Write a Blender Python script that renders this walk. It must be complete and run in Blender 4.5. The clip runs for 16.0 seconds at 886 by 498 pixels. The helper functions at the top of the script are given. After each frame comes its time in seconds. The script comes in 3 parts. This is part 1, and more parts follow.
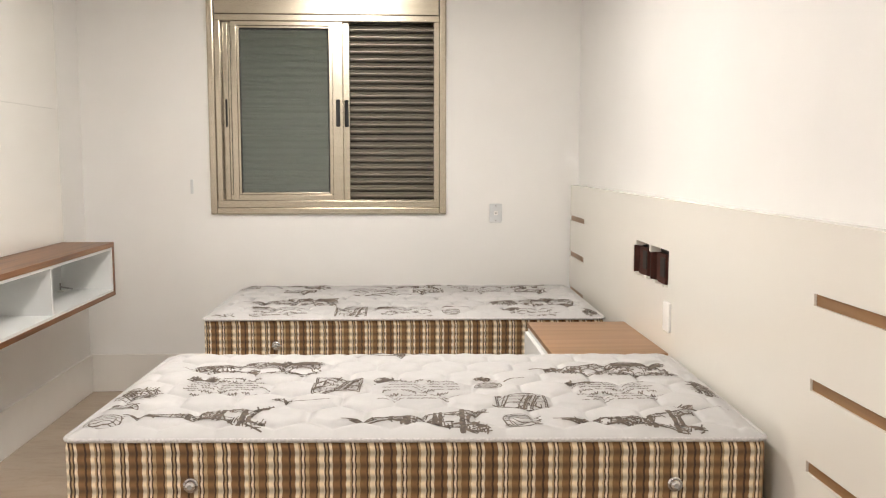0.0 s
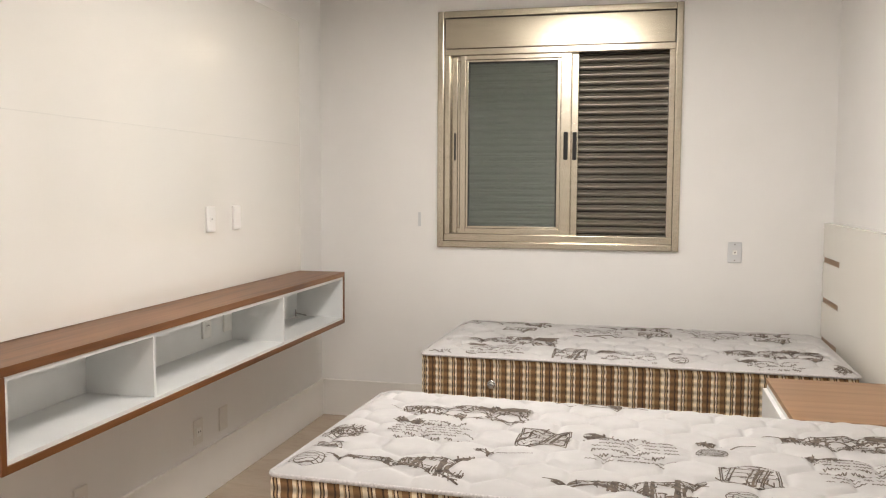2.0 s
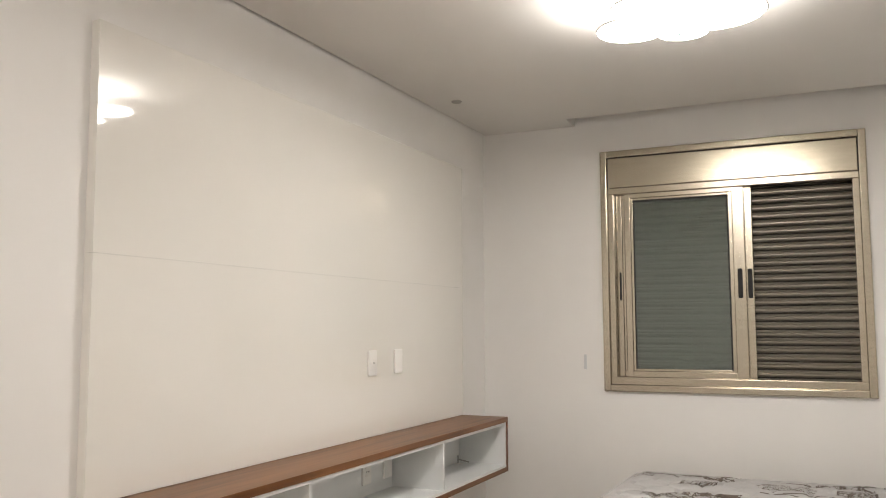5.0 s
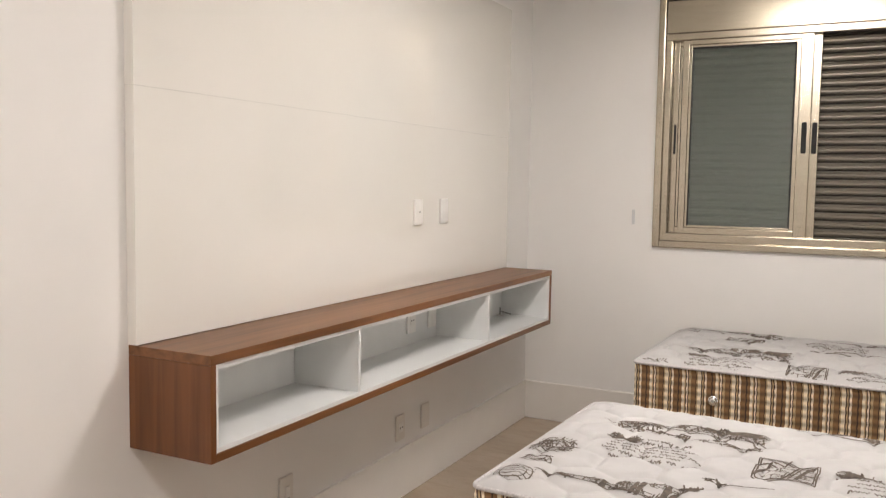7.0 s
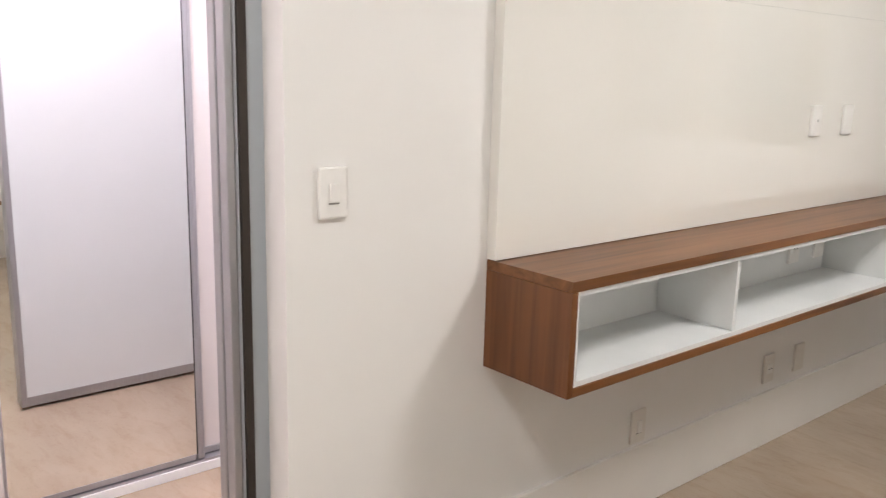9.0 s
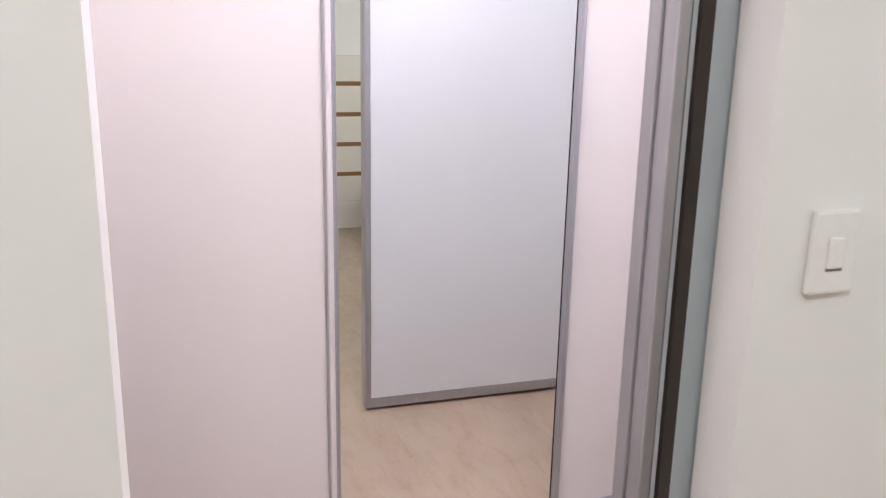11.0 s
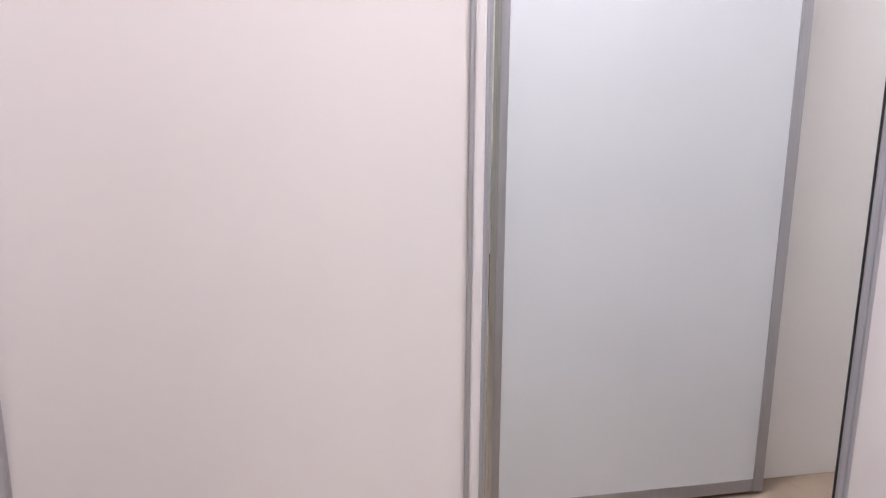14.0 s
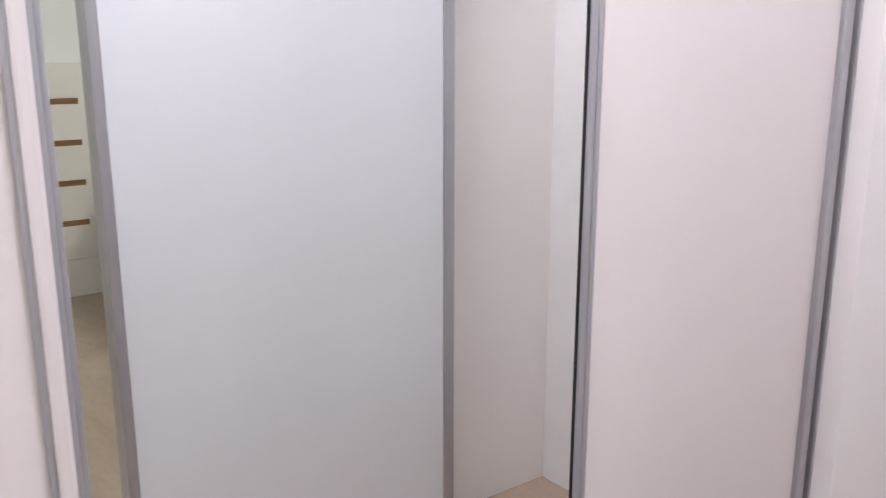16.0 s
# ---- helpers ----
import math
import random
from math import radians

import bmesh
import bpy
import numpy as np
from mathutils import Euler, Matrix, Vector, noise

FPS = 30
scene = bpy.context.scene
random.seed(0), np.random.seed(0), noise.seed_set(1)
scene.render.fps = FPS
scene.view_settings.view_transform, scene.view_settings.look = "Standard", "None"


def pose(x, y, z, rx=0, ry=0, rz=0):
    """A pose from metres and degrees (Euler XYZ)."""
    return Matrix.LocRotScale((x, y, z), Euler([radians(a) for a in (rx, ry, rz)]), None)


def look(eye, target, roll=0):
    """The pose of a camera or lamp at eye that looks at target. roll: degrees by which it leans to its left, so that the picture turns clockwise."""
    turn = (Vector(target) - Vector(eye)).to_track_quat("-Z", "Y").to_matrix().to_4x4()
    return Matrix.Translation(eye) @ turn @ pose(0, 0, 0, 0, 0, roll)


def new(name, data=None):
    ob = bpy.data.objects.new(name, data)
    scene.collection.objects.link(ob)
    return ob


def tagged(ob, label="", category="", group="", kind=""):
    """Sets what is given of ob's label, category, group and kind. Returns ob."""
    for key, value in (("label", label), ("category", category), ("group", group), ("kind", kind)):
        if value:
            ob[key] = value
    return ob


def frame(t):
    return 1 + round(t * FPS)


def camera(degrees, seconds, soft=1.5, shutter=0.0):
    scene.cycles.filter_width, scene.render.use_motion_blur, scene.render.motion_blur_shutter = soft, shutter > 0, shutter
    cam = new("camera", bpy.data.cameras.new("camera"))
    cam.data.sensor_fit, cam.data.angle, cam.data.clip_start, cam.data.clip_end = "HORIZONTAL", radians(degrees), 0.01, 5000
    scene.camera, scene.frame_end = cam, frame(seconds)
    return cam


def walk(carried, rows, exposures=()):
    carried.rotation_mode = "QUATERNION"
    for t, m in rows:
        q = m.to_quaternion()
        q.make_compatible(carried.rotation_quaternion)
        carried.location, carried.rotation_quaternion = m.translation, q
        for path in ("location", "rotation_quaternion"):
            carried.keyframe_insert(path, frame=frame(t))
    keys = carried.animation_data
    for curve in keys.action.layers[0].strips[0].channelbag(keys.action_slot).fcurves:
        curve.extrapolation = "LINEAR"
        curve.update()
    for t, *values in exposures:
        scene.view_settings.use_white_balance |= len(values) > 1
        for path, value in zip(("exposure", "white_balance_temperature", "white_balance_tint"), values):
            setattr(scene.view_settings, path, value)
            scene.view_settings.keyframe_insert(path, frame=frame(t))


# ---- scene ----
cam = camera(55.5, 16.0, soft=1.1, shutter=0.15)

PATH = [
    (0, (1.942, -5.292, 1.455), (2.044, -3.306, 1.244), 0.1),
    (0.5, (1.945, -5.259, 1.457), (1.904, -3.267, 1.287), 0.1),
    (1, (1.964, -5.213, 1.456), (1.774, -3.228, 1.308), 0.3),
    (1.5, (1.977, -5.169, 1.461), (1.655, -3.201, 1.318), 0.2),
    (2, (2.013, -5.123, 1.487), (1.557, -3.181, 1.341), 0.3),
    (2.5, (2.062, -5.101, 1.539), (1.482, -3.193, 1.396), 0.3),
    (3, (2.092, -5.089, 1.552), (1.416, -3.208, 1.474), 0.3),
    (3.5, (2.105, -5.076, 1.523), (1.361, -3.22, 1.57), 0.3),
    (4, (2.143, -5.069, 1.548), (1.334, -3.246, 1.691), 0.2),
    (4.2, (2.127, -5.069, 1.546), (1.307, -3.254, 1.729), 0.2),
    (6.5, (1.935, -4.913, 1.426), (1.043, -3.125, 1.508), 0.3),
    (7, (1.899, -4.931, 1.467), (0.999, -3.151, 1.311), 0.9),
    (7.5, (1.818, -4.902, 1.464), (0.909, -3.138, 1.212), 0.9),
    (8, (1.706, -4.849, 1.466), (0.684, -3.156, 1.162), 1.3),
    (8.5, (1.663, -4.786, 1.479), (0.393, -3.283, 1.118), 1.5),
    (9, (1.625, -4.723, 1.481), (0.132, -3.457, 1.068), 1.5),
    (9.5, (1.513, -4.664, 1.495), (-0.138, -3.633, 1.035), 1.4),
    (10, (1.321, -4.613, 1.504), (-0.425, -3.769, 1.018), 1.3),
    (10.2, (1.241, -4.581, 1.509), (-0.534, -3.805, 1.013), 1.2),
    (12.3, (0.447, -4.497, 1.452), (-1.451, -4.09, 0.968), 0.7),
    (12.5, (0.382, -4.478, 1.456), (-1.519, -4.09, 0.971), 0.5),
    (13, (0.258, -4.476, 1.449), (-1.644, -4.091, 0.965), 0.5),
    (13.5, (0.173, -4.468, 1.432), (-1.73, -4.087, 0.948), 0.6),
    (14, (0.026, -4.48, 1.381), (-1.878, -4.093, 0.906), 0.4),
    (14.5, (-0.125, -4.437, 1.368), (-2.022, -4.021, 0.889), 0.2),
    (15, (-0.233, -4.373, 1.355), (-2.091, -3.798, 0.89), -0.1),
    (15.5, (-0.312, -4.366, 1.355), (-2.058, -3.507, 0.896), -0.1),
    (16, (-0.378, -4.328, 1.36), (-1.948, -3.177, 0.902), -0.0),
]
EXPOSURES = [(0, 0.20, 6500, 9), (2.5, -0.02, 6500, 10), (3.5, -0.12, 6500, 10), (4.2, -0.08, 6500, 9), (6.5, -0.62, 6500, 11), (7.0, -0.06, 6500, 12),
             (7.5, 0.05, 6500, 13), (8.5, 0.05, 6350, 10), (9.0, 0.0, 6200, 9), (10.2, -0.16, 5950, 9), (12.3, -0.36, 5980, 4), (12.7, -0.43, 5980, 4),
             (13.2, -0.60, 5980, 5), (13.6, -0.60, 5970, 5), (14.2, -0.32, 5950, 4), (16, -0.40, 5930, 4)]
walk(cam, [(t, look(eye, target, roll)) for t, eye, target, roll in PATH], EXPOSURES)

# ---- world, lights ----
world = bpy.data.worlds.new("night")
scene.world = world
world.use_nodes = True
world.node_tree.nodes["Background"].inputs[0].default_value = (0.02, 0.025, 0.04, 1)
world.node_tree.nodes["Background"].inputs[1].default_value = 0.3
LAMP_BED = 54.0
LAMP_ENTRY = 82.0
LAMP_CLOSET = 120.0


# ---- materials ----
def mat(name, base, rough=0.5, metal=0.0, vary=0.06, scale=6.0, bump=0.0, bump_scale=200.0, coat=0.0, stretch=(1, 1, 1)):
    m = bpy.data.materials.new(name)
    m.use_nodes = True
    nt = m.node_tree
    bs = nt.nodes["Principled BSDF"]
    bs.inputs["Roughness"].default_value = rough
    bs.inputs["Metallic"].default_value = metal
    if coat:
        bs.inputs["Coat Weight"].default_value = coat
        bs.inputs["Coat Roughness"].default_value = 0.015
    tc = nt.nodes.new("ShaderNodeTexCoord")
    mp = nt.nodes.new("ShaderNodeMapping")
    mp.inputs["Scale"].default_value = stretch
    nt.links.new(tc.outputs["Object"], mp.inputs[0])
    n = nt.nodes.new("ShaderNodeTexNoise")
    n.inputs["Scale"].default_value = scale
    n.inputs["Detail"].default_value = 6
    nt.links.new(mp.outputs[0], n.inputs["Vector"])
    r = nt.nodes.new("ShaderNodeValToRGB")
    r.color_ramp.elements[0].position, r.color_ramp.elements[1].position = 0.3, 0.7
    r.color_ramp.elements[0].color = (*[c * (1 - vary) for c in base], 1)
    r.color_ramp.elements[1].color = (*[min(1, c * (1 + vary)) for c in base], 1)
    nt.links.new(n.outputs[0], r.inputs[0])
    nt.links.new(r.outputs[0], bs.inputs["Base Color"])
    if bump:
        nb = nt.nodes.new("ShaderNodeTexNoise")
        nb.inputs["Scale"].default_value = bump_scale
        nb.inputs["Detail"].default_value = 3
        nt.links.new(mp.outputs[0], nb.inputs["Vector"])
        b = nt.nodes.new("ShaderNodeBump")
        b.inputs["Strength"].default_value = bump
        b.inputs["Distance"].default_value = 0.002
        nt.links.new(nb.outputs[0], b.inputs["Height"])
        nt.links.new(b.outputs[0], bs.inputs["Normal"])
    return m


def wood(name, dark, light, axis):
    """Straight-grained wood laminate, grain running along axis."""
    st = [16, 16, 16]
    st["xyz".index(axis)] = 0.7
    m = mat(name, light, 0.38, scale=1.6, stretch=st)
    nt = m.node_tree
    r = nt.nodes["Color Ramp"].color_ramp
    r.elements[0].color, r.elements[1].color = (*dark, 1), (*light, 1)
    r.elements[0].position, r.elements[1].position = 0.32, 0.66
    e = r.elements.new(0.48)
    e.color = (*[(a * 0.45 + b * 0.55) for a, b in zip(dark, light)], 1)
    nt.nodes["Noise Texture"].inputs["Detail"].default_value = 9
    nt.nodes["Noise Texture"].inputs["Distortion"].default_value = 0.6
    return m


def emit(name, colour, strength):
    m = bpy.data.materials.new(name)
    m.use_nodes = True
    bs = m.node_tree.nodes["Principled BSDF"]
    bs.inputs["Base Color"].default_value = (0.9, 0.9, 0.88, 1)
    bs.inputs["Emission Color"].default_value = (*colour, 1)
    bs.inputs["Emission Strength"].default_value = strength
    return m


def stone_floor():
    """Travertine-look porcelain: soft clouds, streaks along x, fine pits."""
    m = mat("travertine", (0.41, 0.325, 0.245), 0.22, vary=0.10, scale=1.3, stretch=(1, 1.8, 1))
    nt = m.node_tree
    bs = nt.nodes["Principled BSDF"]
    tc, last = nt.nodes["Texture Coordinate"], nt.nodes["Color Ramp"].outputs[0]
    rough = None
    for rot, sc, scale, detail, lo, hi, tone, fac in ((0.35, (1.0, 2.4, 1), 1.6, 11, 0.44, 0.66, (0.76, 0.69, 0.62), 0.40),
                                                      (0.20, (1.0, 3.2, 1), 7.0, 9, 0.50, 0.62, (0.80, 0.73, 0.66), 0.30),
                                                      (0.0, (1, 2.0, 1), 42.0, 4, 0.58, 0.66, (0.74, 0.66, 0.58), 0.22)):
        mp = nt.nodes.new("ShaderNodeMapping")
        mp.inputs["Rotation"].default_value = (0, 0, rot)
        mp.inputs["Scale"].default_value = sc
        nt.links.new(tc.outputs["Object"], mp.inputs[0])
        v = nt.nodes.new("ShaderNodeTexNoise")
        v.inputs["Scale"].default_value = scale
        v.inputs["Detail"].default_value = detail
        v.inputs["Roughness"].default_value = 0.62
        v.inputs["Distortion"].default_value = 0.5
        nt.links.new(mp.outputs[0], v.inputs["Vector"])
        vr = nt.nodes.new("ShaderNodeValToRGB")
        e = vr.color_ramp.elements
        e[0].position, e[0].color = lo, (1, 1, 1, 1)
        e[1].position, e[1].color = hi, (*tone, 1)
        nt.links.new(v.outputs[0], vr.inputs[0])
        mx = nt.nodes.new("ShaderNodeMix")
        mx.data_type, mx.blend_type = "RGBA", "MULTIPLY"
        mx.inputs["Factor"].default_value = fac
        nt.links.new(last, mx.inputs["A"])
        nt.links.new(vr.outputs[0], mx.inputs["B"])
        last, rough = mx.outputs["Result"], v.outputs[0]
    nt.links.new(last, bs.inputs["Base Color"])
    b = nt.nodes.new("ShaderNodeBump")
    b.inputs["Strength"].default_value = 0.12
    b.inputs["Distance"].default_value = 0.001
    nt.links.new(rough, b.inputs["Height"])
    nt.links.new(b.outputs[0], bs.inputs["Normal"])
    return m


def stripe_fabric():
    """Brown and cream vertical stripes; darker cross bands paint in the shade of puckers."""
    m = bpy.data.materials.new("striped_fabric")
    m.use_nodes = True
    nt = m.node_tree
    N, L = nt.nodes.new, nt.links.new
    bs = nt.nodes["Principled BSDF"]
    bs.inputs["Roughness"].default_value = 0.75
    bs.inputs["Sheen Weight"].default_value = 0.3
    tc = N("ShaderNodeTexCoord")
    sp = N("ShaderNodeSeparateXYZ")
    L(tc.outputs["Object"], sp.inputs[0])

    def math_(op, a, b=None):
        n = N("ShaderNodeMath")
        n.operation = op
        for i, v in enumerate((a, b)):
            if v is None:
                continue
            if isinstance(v, (int, float)):
                n.inputs[i].default_value = v
            else:
                L(v, n.inputs[i])
        return n.outputs[0]
    zw = math_("MULTIPLY", math_("SINE", math_("MULTIPLY", sp.outputs[2], 2 * math.pi / 0.036)), 0.0009)
    s = math_("ADD", math_("ADD", sp.outputs[0], sp.outputs[1]), zw)
    u = math_("FRACT", math_("MULTIPLY", s, 1 / 0.142))
    ramp = N("ShaderNodeValToRGB")
    ramp.color_ramp.interpolation = "CONSTANT"
    dark, mid, tan, cream = (0.065, 0.028, 0.010, 1), (0.235, 0.122, 0.045, 1), (0.48, 0.335, 0.175, 1), (0.84, 0.72, 0.53, 1)
    stops = [(0.0, cream), (0.10, dark), (0.13, tan), (0.17, dark), (0.20, cream), (0.26, mid), (0.40, dark), (0.44, mid), (0.52, cream),
             (0.60, tan), (0.63, dark), (0.66, cream), (0.70, dark), (0.73, tan), (0.80, mid), (0.93, dark), (0.96, tan)]
    el = ramp.color_ramp.elements
    el[0].position, el[0].color = stops[0]
    el[1].position, el[1].color = stops[1]
    for p, c in stops[2:]:
        el.new(p).color = c
    L(u, ramp.inputs[0])
    # Sine bands darken the colour where the puckers would be shaded.
    w = math_("SINE", math_("MULTIPLY", sp.outputs[2], 2 * math.pi / 0.036))
    w2 = math_("MULTIPLY_ADD", w, 0.27)
    w2.node.inputs[2].default_value = 0.80
    no = N("ShaderNodeTexNoise")
    no.inputs["Scale"].default_value = 60
    L(tc.outputs["Object"], no.inputs["Vector"])
    mul = math_("MULTIPLY", w2, math_("ADD", math_("MULTIPLY", no.outputs[0], 0.5), 0.75))
    mx = N("ShaderNodeMix")
    mx.data_type, mx.blend_type = "RGBA", "MULTIPLY"
    mx.inputs["Factor"].default_value = 1
    L(ramp.outputs[0], mx.inputs["A"])
    L(mul, mx.inputs["B"])
    L(mx.outputs["Result"], bs.inputs["Base Color"])
    b = N("ShaderNodeBump")
    b.inputs["Strength"].default_value = 0.35
    b.inputs["Distance"].default_value = 0.004
    L(mul, b.inputs["Height"])
    L(b.outputs[0], bs.inputs["Normal"])
    return m


def mirror_mat():
    m = bpy.data.materials.new("mirror")
    m.use_nodes = True
    bs = m.node_tree.nodes["Principled BSDF"]
    bs.inputs["Base Color"].default_value = (0.91, 0.925, 0.91, 1)
    bs.inputs["Metallic"].default_value = 1
    bs.inputs["Roughness"].default_value = 0.0
    return m


def glass_mat():
    m = bpy.data.materials.new("tinted_glass")
    m.use_nodes = True
    nt = m.node_tree
    out = nt.nodes["Material Output"]
    tr, gl, mx = nt.nodes.new("ShaderNodeBsdfTransparent"), nt.nodes.new("ShaderNodeBsdfGlossy"), nt.nodes.new("ShaderNodeMixShader")
    tr.inputs[0].default_value = (0.74, 0.80, 0.76, 1)
    gl.inputs["Roughness"].default_value = 0.01
    f = nt.nodes.new("ShaderNodeFresnel")
    f.inputs[0].default_value = 1.6
    nt.links.new(f.outputs[0], mx.inputs[0])
    df, dx = nt.nodes.new("ShaderNodeBsdfDiffuse"), nt.nodes.new("ShaderNodeMixShader")
    df.inputs[0].default_value = (0.31, 0.345, 0.31, 1)
    dx.inputs[0].default_value = 0.26
    nt.links.new(tr.outputs[0], dx.inputs[1])
    nt.links.new(df.outputs[0], dx.inputs[2])
    nt.links.new(dx.outputs[0], mx.inputs[1])
    nt.links.new(gl.outputs[0], mx.inputs[2])
    nt.links.new(mx.outputs[0], out.inputs[0])
    return m


PAINT = mat("wall_paint", (0.87, 0.857, 0.83), 0.6, vary=0.015, scale=2.5, bump=0.08, bump_scale=140)
CEIL = mat("ceiling_paint", (0.77, 0.755, 0.725), 0.8, vary=0.015, scale=2.0, bump=0.05)
CREAM = mat("cream_lacquer", (0.87, 0.85, 0.795), 0.05, vary=0.012, scale=1.5, coat=1.0)
SATIN = mat("satin_cream_lacquer", (0.82, 0.79, 0.72), 0.24, vary=0.012, scale=1.5)
WHITE = mat("white_laminate", (0.80, 0.81, 0.80), 0.4, vary=0.02, scale=9)
SKIRT = mat("white_skirting", (0.80, 0.77, 0.72), 0.3, vary=0.015)
PLASTIC = mat("white_plastic", (0.88, 0.865, 0.83), 0.28, vary=0.02, scale=30)
GREY_PLASTIC = mat("grey_plastic", (0.35, 0.34, 0.32), 0.4)
# Near-black that paints the shade inside pin holes and the headboard recess.
HOLE = mat("hole_shade", (0.02, 0.016, 0.012), 0.7)
WOOD_Y = wood("walnut_along", (0.112, 0.041, 0.012), (0.245, 0.102, 0.034), "y")
WOOD_SLOT = wood("slot_walnut", (0.21, 0.11, 0.043), (0.30, 0.16, 0.065), "y")
# Same walnut, darkened for end panels facing away from the main lamp.
WOOD_Z = wood("walnut_upright_shaded", (0.085, 0.027, 0.008), (0.185, 0.068, 0.021), "z")
WOOD_X = wood("oak_top", (0.25, 0.13, 0.06), (0.34, 0.19, 0.093), "x")
BRONZE = mat("bronze_aluminium", (0.50, 0.45, 0.36), 0.23, metal=0.85, vary=0.05, scale=4, bump=0.05, bump_scale=90, stretch=(1, 1, 12))
BRONZE_DARK = mat("shutter_aluminium", (0.235, 0.212, 0.18), 0.38, metal=0.6, vary=0.04, scale=14)
ALU = mat("satin_aluminium", (0.42, 0.42, 0.44), 0.34, metal=0.65, vary=0.04, scale=10, stretch=(8, 8, 0.5))
# Near-black that paints shade into the stile grooves and the sliding-door gap.
SHADE_DARK = mat("groove_and_gap_shade", (0.045, 0.036, 0.03), 0.5, metal=0.3)
# Real black parts, and painted shade in the ceiling and shutter-cover gaps.
BLACK = mat("black_gasket_and_gap_shade", (0.006, 0.006, 0.006), 0.6)
# Pale copy of the aluminium; its lightness paints a reflection on the stile.
ALU_SHEEN = mat("painted_sheen_face", (0.68, 0.65, 0.64), 0.35, metal=0.15, vary=0.03, scale=10, stretch=(8, 8, 0.5))
CHROME = mat("chrome", (0.8, 0.8, 0.8), 0.08, metal=1, vary=0.02)
TICK = mat("white_ticking", (0.50, 0.49, 0.48), 0.75, vary=0.03, scale=25, bump=0.25, bump_scale=420)
PRINT = mat("brown_print", (0.12, 0.095, 0.075), 0.8, vary=0.5, scale=70)
PRINT_SOFT = mat("faded_print", (0.13, 0.105, 0.085), 0.8, vary=0.3, scale=70)
PIPING = mat("grey_piping", (0.52, 0.50, 0.49), 0.7, vary=0.25, scale=160)
BROWN = mat("brown_fabric", (0.075, 0.05, 0.032), 0.85, vary=0.15, scale=40, bump=0.3, bump_scale=300)
STRIPES = stripe_fabric()
FLOOR = stone_floor()
MIRROR = mirror_mat()
GLASS = glass_mat()
LACQ_PINK = mat("pale_lacquered_glass", (0.69, 0.652, 0.632), 0.22, vary=0.015, scale=2, coat=0.25)
LACQ_BLUE = mat("white_lacquered_glass", (0.755, 0.79, 0.82), 0.06, vary=0.015, scale=2, coat=0.5)
PLATE_GREY = mat("grey_plate", (0.66, 0.67, 0.67), 0.3)
CLAY = mat("red_brown_box", (0.055, 0.013, 0.006), 0.8, vary=0.3, scale=20)
LAMP_GLASS = emit("lamp_glass", (1.0, 0.945, 0.90), LAMP_BED)
LAMP_GLASS_ENTRY = emit("entry_lamp_glass", (1.0, 0.945, 0.90), LAMP_ENTRY)
LAMP_GLASS_COOL = emit("closet_lamp_glass", (1.0, 0.85, 0.91), LAMP_CLOSET)


# ---- helpers for building ----
def add_box(bm, lo, hi, bevel=0.0):
    r = bmesh.ops.create_cube(bm, size=1)
    c = [(a + b) / 2 for a, b in zip(lo, hi)]
    d = [abs(b - a) for a, b in zip(lo, hi)]
    for v in r["verts"]:
        v.co = Vector([c[i] + v.co[i] * d[i] for i in range(3)])
    if bevel:
        es = list({e for v in r["verts"] for e in v.link_edges})
        bmesh.ops.bevel(bm, geom=es, offset=min(bevel, min(d) * 0.45), segments=2, affect="EDGES", profile=0.6)
    return bm


def boxes(*items, bevel=0.0):
    bm = bmesh.new()
    for lo, hi in items:
        add_box(bm, lo, hi, bevel)
    return bm


def cyl(bm, a, b, r, seg=20, r2=None):
    a, b = Vector(a), Vector(b)
    m = Matrix.Translation((a + b) / 2) @ (b - a).to_track_quat("Z", "Y").to_matrix().to_4x4()
    bmesh.ops.create_cone(bm, cap_ends=True, segments=seg, radius1=r, radius2=r if r2 is None else r2, depth=(b - a).length, matrix=m)
    return bm


def obj(name, bm, material, smooth=False):
    me = bpy.data.meshes.new(name)
    bmesh.ops.recalc_face_normals(bm, faces=bm.faces[:])
    if smooth:
        for f in bm.faces:
            f.smooth = True
    bm.to_mesh(me)
    bm.free()
    me.materials.append(material)
    return new(name, me)


def part(name, bm, material, parent, label="", smooth=False):
    o = obj(name, bm, material, smooth)
    o.parent = parent
    o.matrix_parent_inverse = parent.matrix_world.inverted()
    if label:
        tagged(o, label)
    return o


def thing(name, place, label, category, group="", kind=""):
    e = new(name)
    e.empty_display_size = 0.1
    e.matrix_world = Matrix.Translation(place)
    e.location = place
    bpy.context.view_layer.update()
    return tagged(e, label, category, group, kind)


def structure(name, bm, material, label, category):
    return tagged(obj(name, bm, material), label, category, kind="structure")


# ---- plan ----
XH = 3.07          # headboard wall
YB = -6.0          # back wall
ZC = 2.74          # ceiling
DOOR_L, DOOR_R = -4.626, -3.805
WT = 0.09          # wall between bedroom and closet
MX = -1.155        # front of the mirror
CL0, CL1 = -4.96, -2.572   # closet ends

# ---- the shell ----
structure("floor", boxes(((-2.0, YB - 0.15, -0.12), (XH + 0.15, 0.15, 0.0))), FLOOR, "polished beige travertine-look porcelain floor", "floor")
structure("wall_north", boxes(((-0.2, 0, 0), (0.80, 0.15, 3.0)), ((2.205, 0, 0), (XH + 0.15, 0.15, 3.0)), ((0.80, 0, 0), (2.205, 0.15, 1.14)),
                              ((0.80, 0, 2.535), (2.205, 0.15, 3.0))), PAINT, "smooth off-white painted wall around the window", "wall")
